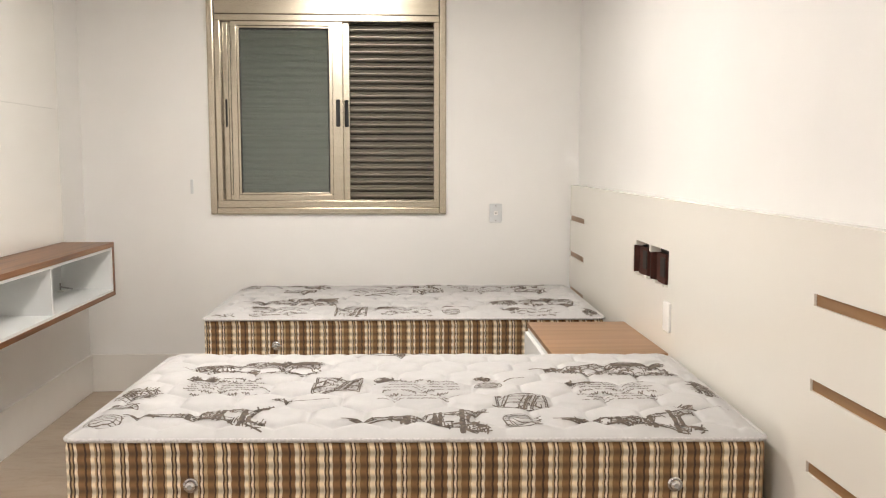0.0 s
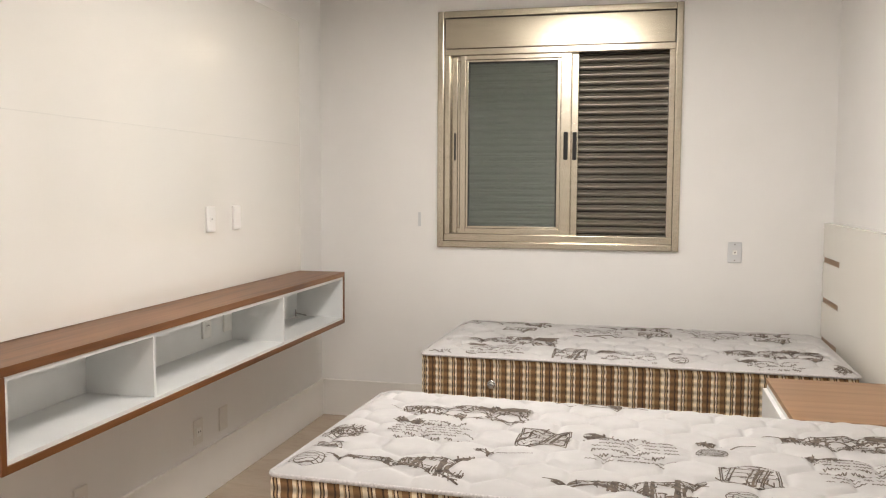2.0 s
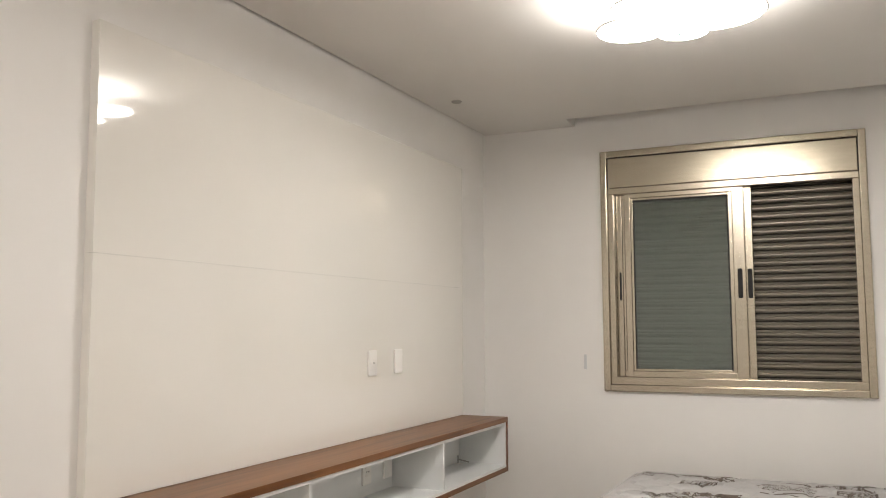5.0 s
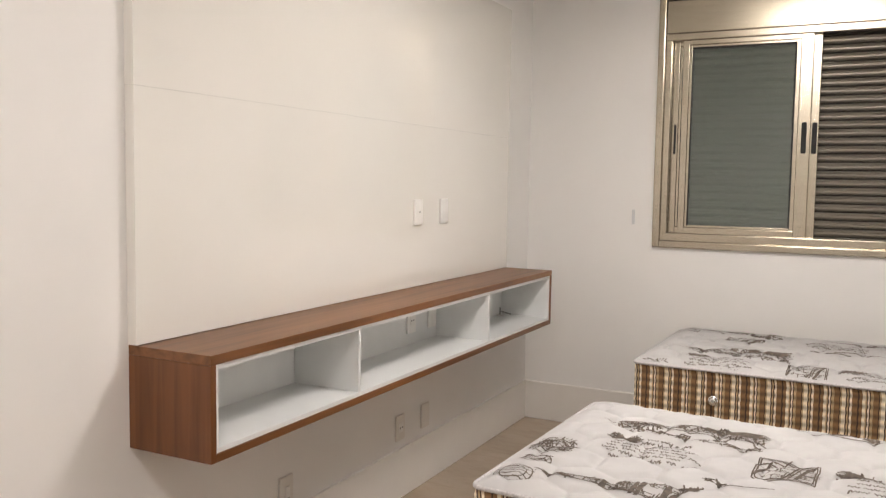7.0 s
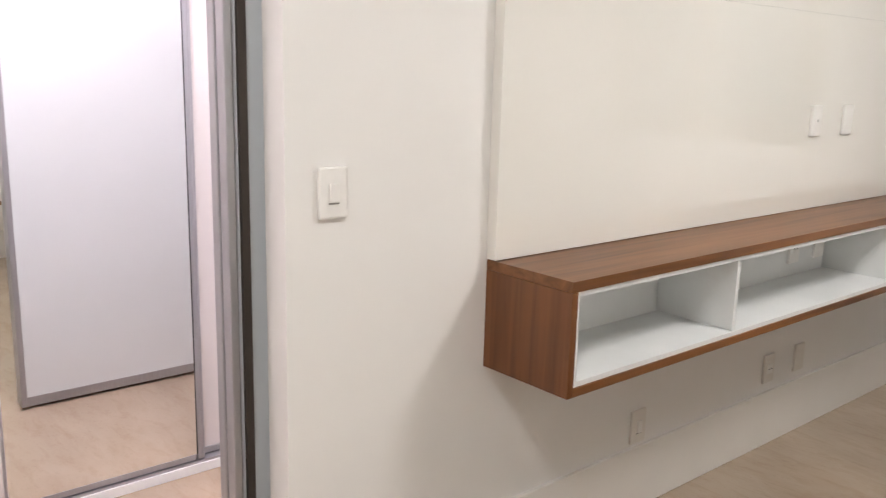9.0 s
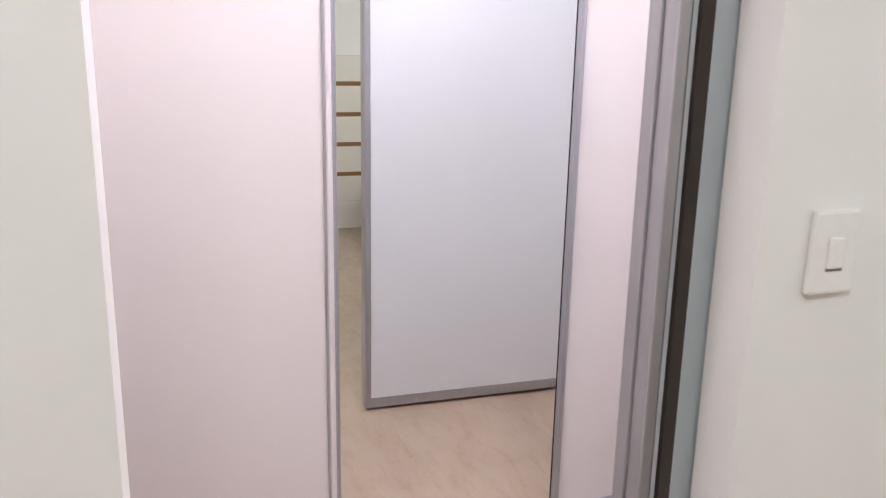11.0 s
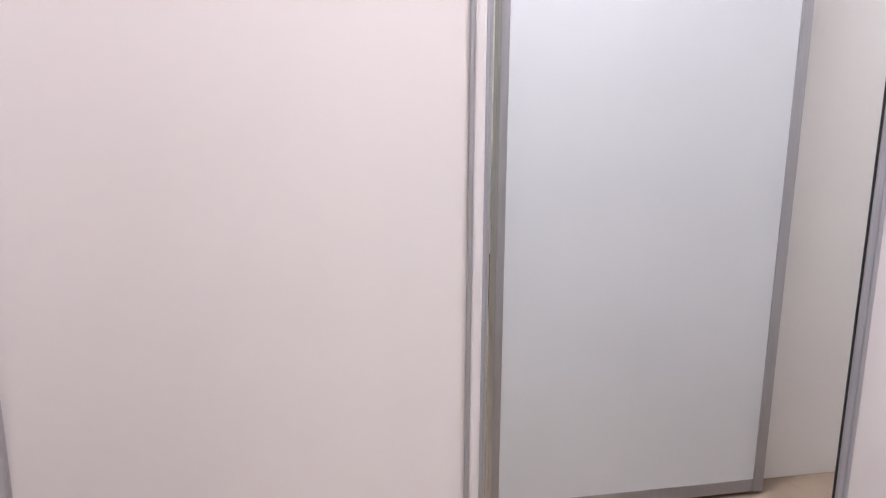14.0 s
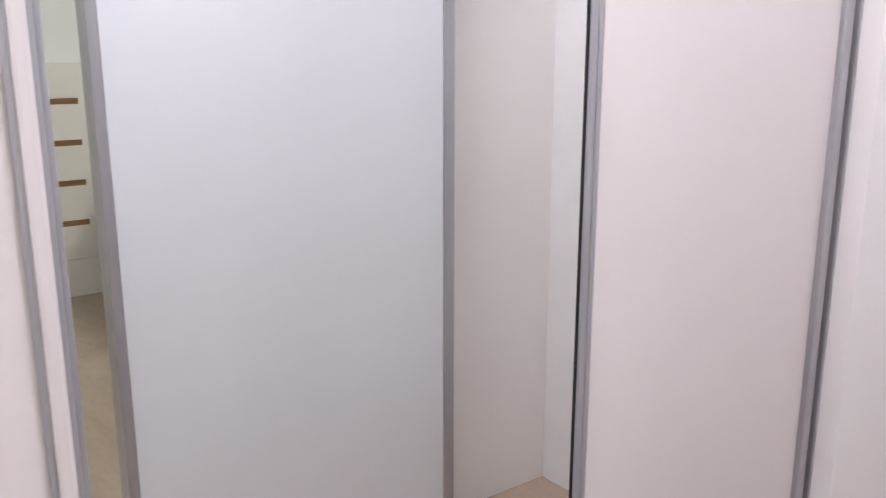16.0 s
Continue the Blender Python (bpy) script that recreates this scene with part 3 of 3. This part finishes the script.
def prints(ink, soft, dy):
    """One repeat of the travel print, moved by dy across the bed."""
    for x, y in ((0.145, 0.125), (0.785, 0.095), (1.40, 0.085)):
        tower(ink, x, y + dy, 0.40, 0.20)
    for x, y, w, h in ((0.215, 0.35, 0.26, 0.19), (0.85, 0.285, 0.26, 0.24), (1.48, 0.27, 0.27, 0.22)):
        script(soft, x, y + dy, w, h)
        scratch(ink, lambda px, py: True, x - 0.01, x + 0.075, y + dy + h * 0.82, y + dy + h, 60, 0.0042)
    for x, y in ((0.185, 0.575), (1.42, 0.545)):
        monument(ink, x, y + dy, 0.44, 0.20)
    for x, y in ((0.635, 0.375), (1.225, 0.19)):
        stamp(ink, x, y + dy, 0.155, 0.15)
        scratch(ink, lambda px, py: True, x, x + 0.155, y + dy, y + dy + 0.15, 45, 0.004)
    scratch(ink, lambda px, py: py - dy - 0.36 > 0.9 * (px - 1.89) - 0.05, 1.88, 1.965, dy + 0.34, dy + 0.47, 120, 0.004)
    strip(ink, [(1.875 + 0.006 * i, dy + 0.475 - 0.004 * i - 0.03 * math.sin(i * 0.15)) for i in range(16)], 0.005)
    scratch(soft, lambda px, py: (px - 0.09) ** 2 + (py - dy - 0.34) ** 2 < 0.005, 0.02, 0.17, dy + 0.27, dy + 0.41, 160, 0.004)
    for x, y, r in ((0.075, 0.09, 0.055), (1.285, 0.085, 0.055), (0.09, 0.34, 0.065), (0.09, 0.21, 0.045), (1.21, 0.43, 0.045)):
        postmark(soft, x, y + dy, r)
    strip(ink, [(0.69 + 0.012 * i, dy + 0.885 + 0.012 * math.sin(i * 0.35)) for i in range(28)], 0.008)
    for k in range(4):
        strip(ink, [(0.79 + 0.012 * i, dy + 0.893 + 0.006 * k + 0.02 * math.sin(i * 0.22)) for i in range(12)], 0.006)
    for x in (0.66, 1.28):
        script(soft, x, dy + 0.97, 0.26, 0.16)
    for x in (0.30, 1.02, 1.60):
        stamp(ink, x, dy + 0.955, 0.17, 0.12)
        scratch(ink, lambda px, py: True, x, x + 0.17, dy + 0.955, dy + 1.075, 45, 0.004)
    for x, y in ((0.535, 0.275), (1.765, 0.21), (1.17, 0.52)):
        strip(ink, [(x + 0.01 * i, y + dy - 0.012 * math.sin(i * 0.25)) for i in range(18)], 0.0045)
        scratch(ink, lambda px, py: True, x, x + 0.05, y + dy - 0.01, y + dy + 0.01, 14, 0.005)


def build_bed(shift):
    bed = thing("bed", (0, 0, 0), "single box bed, quilted white printed top, brown striped fabric sides", "bed", "single beds")
    zt = BTOP - 0.02
    # quilted top
    nx, ny = 380, 184
    vs = []
    fs = []
    for j in range(ny + 1):
        for i in range(nx + 1):
            x, y = BL * i / nx, BW * j / ny
            vs.append((x, y, zt + quilt(x, y)))
    for j in range(ny):
        for i in range(nx):
            a = j * (nx + 1) + i
            fs.append((a, a + 1, a + nx + 2, a + nx + 1))
    me = bpy.data.meshes.new("quilted_top")
    me.from_pydata(vs, [], fs)
    me.polygons.foreach_set("use_smooth", [True] * len(fs))
    me.materials.append(TICK)
    o = new("quilted_top", me)
    o.parent = bed
    tagged(o, "white quilted ticking with brown travel prints")
    # base
    part("base", boxes(((0.0, 0.0, 0.445), (BL, BW, zt - 0.004)), bevel=0.018), STRIPES, bed, "brown and cream striped fabric base")
    part("lower_base", boxes(((0.012, 0.012, 0.06), (BL - 0.012, BW - 0.012, 0.444)), bevel=0.012), BROWN, bed, "plain dark brown fabric lower base")
    # piping
    bm = bmesh.new()
    r = 0.03
    path = []
    for cx, cy, a0 in ((BL - r, r, -90), (BL - r, BW - r, 0), (r, BW - r, 90), (r, r, 180)):
        for k in range(6):
            a = radians(a0 + 18 * k)
            path.append((cx + (r + 0.003) * math.cos(a), cy + (r + 0.003) * math.sin(a)))
    n = len(path)
    rings = []
    for i, (x, y) in enumerate(path):
        a, b = path[i - 1], path[(i + 1) % n]
        d = Vector((b[0] - a[0], b[1] - a[1], 0)).normalized()
        side = Vector((d.y, -d.x, 0))
        rings.append([bm.verts.new(Vector((x, y, zt)) + side * 0.0065 * math.cos(t) + Vector((0, 0, 0.0065 * math.sin(t)))) for t in [k * math.pi / 4 for k in range(8)]])
    for i in range(n):
        for k in range(8):
            bm.faces.new((rings[i][k], rings[i][(k + 1) % 8], rings[(i + 1) % n][(k + 1) % 8], rings[(i + 1) % n][k]))
    part("piping", bm, PIPING, bed, "grey twisted cord piping", smooth=True)
    # prints
    random.seed(4)
    ink, soft = bmesh.new(), bmesh.new()
    for k in (0, 1):
        prints(ink, soft, shift + 1.10 * k)
    tagged(part("printed_motif", ink, PRINT, bed, "dark brown printed towers and monuments"), kind="stuff")
    tagged(part("printed_script", soft, PRINT_SOFT, bed, "faded brown printed handwriting"), kind="stuff")
    # drawer knobs on the long side
    for x in (0.351, 1.709):
        bm = bmesh.new()
        cyl(bm, (x, 0.0, 0.548), (x, -0.006, 0.548), 0.021, 24)
        cyl(bm, (x, -0.006, 0.548), (x, -0.018, 0.548), 0.017, 24, 0.012)
        k = part("knob", bm, CHROME, bed, "round chrome knob", smooth=True)
        bm = bmesh.new()
        cyl(bm, (x, -0.0182, 0.548), (x, -0.0195, 0.548), 0.007, 16)
        part("knob_centre", bm, GREY_PLASTIC, k)
    for x in (0.08, BL - 0.08):
        for y in (0.08, BW - 0.08):
            bm = bmesh.new()
            cyl(bm, (x, y, 0), (x, y, 0.062), 0.025, 16)
            part("foot", bm, BLACK, bed)
    return bed


bed = build_bed(0.0)
bed.matrix_world = pose(2.006, -2.515, 0, 0, 0, -2.2) @ Matrix.Translation((-BL / 2, -BW / 2, 0))
bpy.context.view_layer.update()
bed = build_bed(-0.37)
bed.matrix_world = pose(1.975, -0.720, 0, 0, 0, -1.0) @ Matrix.Translation((-BL / 2, -BW / 2, 0))


# ---- bedside table ----
def build_nightstand():
    x0, x1, y0, y1, z1 = 2.553, 3.018, -2.02, -1.345, 0.682
    n = thing("bedside_table", (2.78, -1.68, 0), "white bedside cabinet with a walnut top between the beds", "bedside table")
    part("top", boxes(((x0 - 0.004, y0, z1 - 0.02), (x1, y1, z1)), bevel=0.0015), WOOD_X, n, "walnut top board")
    part("body", boxes(((x0, y0 + 0.004, 0.05), (x1 - 0.002, y1 - 0.004, z1 - 0.0205)), bevel=0.001), WHITE, n)
    for k in range(3):
        za = 0.07 + k * 0.195
        d = part("drawer", boxes(((x0 - 0.018, y0 + 0.012, za), (x0 - 0.001, y1 - 0.012, za + 0.18)), bevel=0.002), WHITE, n)
    part("plinth", boxes(((x0 + 0.03, y0 + 0.01, 0), (x1 - 0.01, y1 - 0.01, 0.049))), WHITE, n)
    return n


build_nightstand()


# ---- ceiling lamps ----
def ring(bm, x, y, z0, z1, ro, ri, n=40):
    rows = [[bm.verts.new((x + r * math.cos(2 * math.pi * i / n), y + r * math.sin(2 * math.pi * i / n), z)) for i in range(n)] for r, z in ((ro, z0), (ro, z1), (ri, z1), (ri, z0))]
    for k in range(4):
        for i in range(n):
            bm.faces.new((rows[k][i], rows[k][(i + 1) % n], rows[(k + 1) % 4][(i + 1) % n], rows[(k + 1) % 4][i]))


def build_lamp():
    cx, cy = 1.56, -1.93
    l = thing("ceiling_lamp", (cx, cy, ZC), "semi-flush ceiling lamp of overlapping lit white glass discs", "ceiling lamp")
    bm = bmesh.new()
    cyl(bm, (cx, cy, ZC - 0.02), (cx, cy, ZC), 0.07, 32)
    cyl(bm, (cx, cy, ZC - 0.115), (cx, cy, ZC - 0.02), 0.014, 16)
    part("stem", bm, CHROME, l)
    for dx, dy, r, z in ((-0.172, 0.026, 0.13, 0.118), (0.13, -0.02, 0.182, 0.112), (0.009, 0.065, 0.093, 0.137), (-0.075, -0.185, 0.125, 0.124)):
        x, y = cx + dx, cy + dy
        bm = bmesh.new()
        cyl(bm, (x, y, ZC - z - 0.006), (x, y, ZC - z), r, 40, r - 0.004)
        d = part("disc", bm, LAMP_GLASS, l, "lit white glass disc")
        bm = bmesh.new()
        ring(bm, x, y, ZC - z - 0.005, ZC - z + 0.003, r + 0.005, r + 0.0005)
        part("rim", bm, CHROME, d, "thin chrome rim")
    bm = bmesh.new()
    cyl(bm, (cx, cy + 0.05, ZC - 0.156), (cx, cy + 0.05, ZC - 0.1435), 0.012, 16)
    part("finial", bm, CHROME, l)
    return l


build_lamp()
bm = bmesh.new()
cyl(bm, (0.196, -0.86, ZC - 0.006), (0.196, -0.86, ZC), 0.026, 20, 0.03)
tagged(obj("ceiling_rosette", bm, GREY_PLASTIC), "small grey round ceiling fitting", "ceiling fitting")


# ---- closet ----
def profile(bm, x0, x1, y0, y1, z0, z1):
    """An upright door profile with rounded lips and a groove."""
    w = y1 - y0
    add_box(bm, (x0, y0, z0), (x1, y0 + w * 0.40, z1), 0.004)
    add_box(bm, (x0, y0 + w * 0.40, z0), (x1 - 0.002, y0 + w * 0.60, z1))
    add_box(bm, (x0, y0 + w * 0.60, z0), (x1, y1, z1), 0.004)


def build_wardrobe():
    w = thing("wardrobe", (-1.5, -3.87, 0), "built-in wardrobe with two pale sliding doors and a mirror door", "wardrobe")
    z0, z1 = 0.05, 2.42
    part("plinth", boxes(((MX - 0.1, CL0, 0), (MX + 0.012, CL1, 0.036)), bevel=0.002), WHITE, w, "white bottom rail")
    part("track", boxes(((MX - 0.09, CL0 + 0.04, 0.036), (MX + 0.006, -2.815, 0.046))), ALU, w)
    part("track", boxes(((MX - 0.09, CL0 + 0.04, 2.43), (MX + 0.006, -2.815, 2.47))), ALU, w)
    part("fascia", boxes(((MX - 0.1, CL0, 2.47), (MX + 0.012, CL1, ZC))), WHITE, w)
    part("filler", boxes(((MX - 0.1, CL0, 0.036), (MX + 0.01, -4.921, 2.47))), WHITE, w)
    part("filler", boxes(((MX - 0.1, -2.812, 0.036), (MX + 0.01, CL1, 2.47))), PAINT, w, "off-white filler board")
    for name, y0, y1, x, m, lab in (("door", -4.9175, -4.1785, MX + 0.012, LACQ_PINK, "pale pinkish-white sliding door"), ("mirror_door", -4.1965, -3.503, MX + 0.006, MIRROR, "mirrored sliding door"),
                                    ("door", -3.535, -2.818, MX - 0.032, LACQ_PINK, "pale pinkish-white sliding door")):
        xb = x - 0.028
        out = x - 0.003 if m is MIRROR else x + 0.004
        d = part(name, boxes(((xb, y0 + 0.02, z0 + 0.02), (x - 0.006, y1 - 0.02, z1 - 0.02))), m, w, lab)
        for a, c, end in ((y0, y0 + 0.027, y0 < -4.8), (y1 - 0.027, y1, y1 > -3)):
            bm = bmesh.new()
            if end and a < -4:
                add_box(bm, (xb, a, z0), (x + 0.004, a + 0.007, z1), 0.002)
                add_box(bm, (xb, a + 0.030, z0), (x + 0.006, a + 0.056, z1), 0.005)
                # Groove floor is coloured near-black to carry the groove's shade.
                part("pull_groove", boxes(((xb, a + 0.0071, z0), (x - 0.010, a + 0.0299, z1))), SHADE_DARK, d, "finger groove with its shade painted dark")
            elif end:
                add_box(bm, (xb, c - 0.007, z0), (x + 0.004, c, z1), 0.003)
                add_box(bm, (xb, c - 0.056, z0), (x + 0.006, c - 0.030, z1), 0.005)
                part("pull_groove", boxes(((xb, c - 0.0299, z0), (x - 0.010, c - 0.0071, z1))), SHADE_DARK, d, "finger groove with its shade painted dark")
            else:
                profile(bm, xb, out, a, c, z0, z1)
            part("stile", bm, ALU, d, "satin aluminium stile")
            if a > -4.3 and y0 < -4.8:
                # Pale face laid on the stile as the reflection along its curve.
                part("stile_face", boxes(((x - 0.004, a + 0.006, z0 + 0.002), (x + 0.0075, c - 0.005, z1 - 0.002)), bevel=0.004), ALU_SHEEN, d, "pale stile face with painted reflection")
        for za, zb in ((z0, z0 + 0.022), (z1 - 0.03, z1)):
            part("rail", boxes(((xb, y0 + 0.034, za), (out - 0.002, y1 - 0.034, zb)), bevel=0.002), ALU, d)
        if m is MIRROR:
            part("gasket", boxes(((xb, y1 - 0.0295, z0 + 0.022), (x - 0.004, y1 - 0.0272, z1 - 0.03))), BLACK, d, "black edge gasket")
    return w


build_wardrobe()


def build_sliding_door():
    """Sliding door parked on the closet side of the doorway."""
    y0, y1, x0, x1 = -3.893, -3.005, -0.180, -0.102
    d = thing("sliding_door", (-0.14, -3.4, 0), "aluminium-framed white glass sliding door pushed half open", "door")
    z0, z1 = 0.012, 2.14
    part("panel", boxes(((x0 + 0.006, y0 + 0.02, z0 + 0.035), (x1 - 0.03, y1 - 0.02, z1 - 0.035))), LACQ_BLUE, d, "glossy white glass panel")
    for a, b in ((y0, y0 + 0.024), (y1 - 0.034, y1)):
        bm = bmesh.new()
        add_box(bm, (x0, a, z0), (x0 + 0.034, b, z1), 0.004)
        add_box(bm, (x0 + 0.034, a + 0.006, z0), (x0 + 0.040, b, z1))
        add_box(bm, (x0 + 0.040, a + 0.002, z0), (x1, b, z1), 0.004)
        part("stile", bm, ALU, d)
    part("rail", boxes(((x0 + 0.004, y0 + 0.024, z0), (x1, y1 - 0.034, z0 + 0.042)), bevel=0.002), ALU, d)
    part("rail", boxes(((x0 + 0.004, y0 + 0.024, z1 - 0.042), (x1, y1 - 0.034, z1)), bevel=0.002), ALU, d)
    part("hanger_track", boxes(((x0, -4.75, z1 + 0.005), (-WT, -2.65, z1 + 0.06))), ALU, d)
    # Dark strip added between door and wall in place of the gap's shade.
    part("door_gap_shade", boxes(((x1, y0 + 0.03, z0), (-WT - 0.001, y0 + 0.05, z1))), SHADE_DARK, d)
    return d


build_sliding_door()


def build_round_lamp(name, x, y, z, label, glass):
    l = thing(name, (x, y, z), label, "ceiling lamp")
    bm = bmesh.new()
    cyl(bm, (x, y, z - 0.05), (x, y, z - 0.02), 0.17, 40, 0.18)
    part("diffuser", bm, glass, l)
    bm = bmesh.new()
    cyl(bm, (x, y, z - 0.02), (x, y, z), 0.185, 40)
    part("base", bm, PLASTIC, l)
    return l


build_round_lamp("closet_lamp", -0.52, -3.88, ZC, "flush round white ceiling lamp in the closet", LAMP_GLASS_COOL)
build_round_lamp("second_lamp", 1.35, -4.75, ZC, "flush round white ceiling lamp over the bedroom floor", LAMP_GLASS_ENTRY)

# small things on the shelf
plate((0.019, -1.54, 0.83), "+x", "white socket inside the floating shelf", "socket", "sockets in the shelf")
plate((0.019, -1.335, 0.83), "+x", "blank white plate inside the floating shelf", "plate", "sockets in the shelf")
c = thing("cable_stub", (0.06, -0.53, 0.718), "short grey cable end and clip on the shelf", "cable")
bm = bmesh.new()
cyl(bm, (0.045, -0.53, 0.718), (0.045, -0.53, 0.765), 0.004, 10)
cyl(bm, (0.045, -0.53, 0.745), (0.10, -0.50, 0.728), 0.0035, 10)
part("wire", bm, GREY_PLASTIC, c)
part("clip", boxes(((0.03, -0.545, 0.7182), (0.07, -0.515, 0.724)), bevel=0.002), PLASTIC, c)
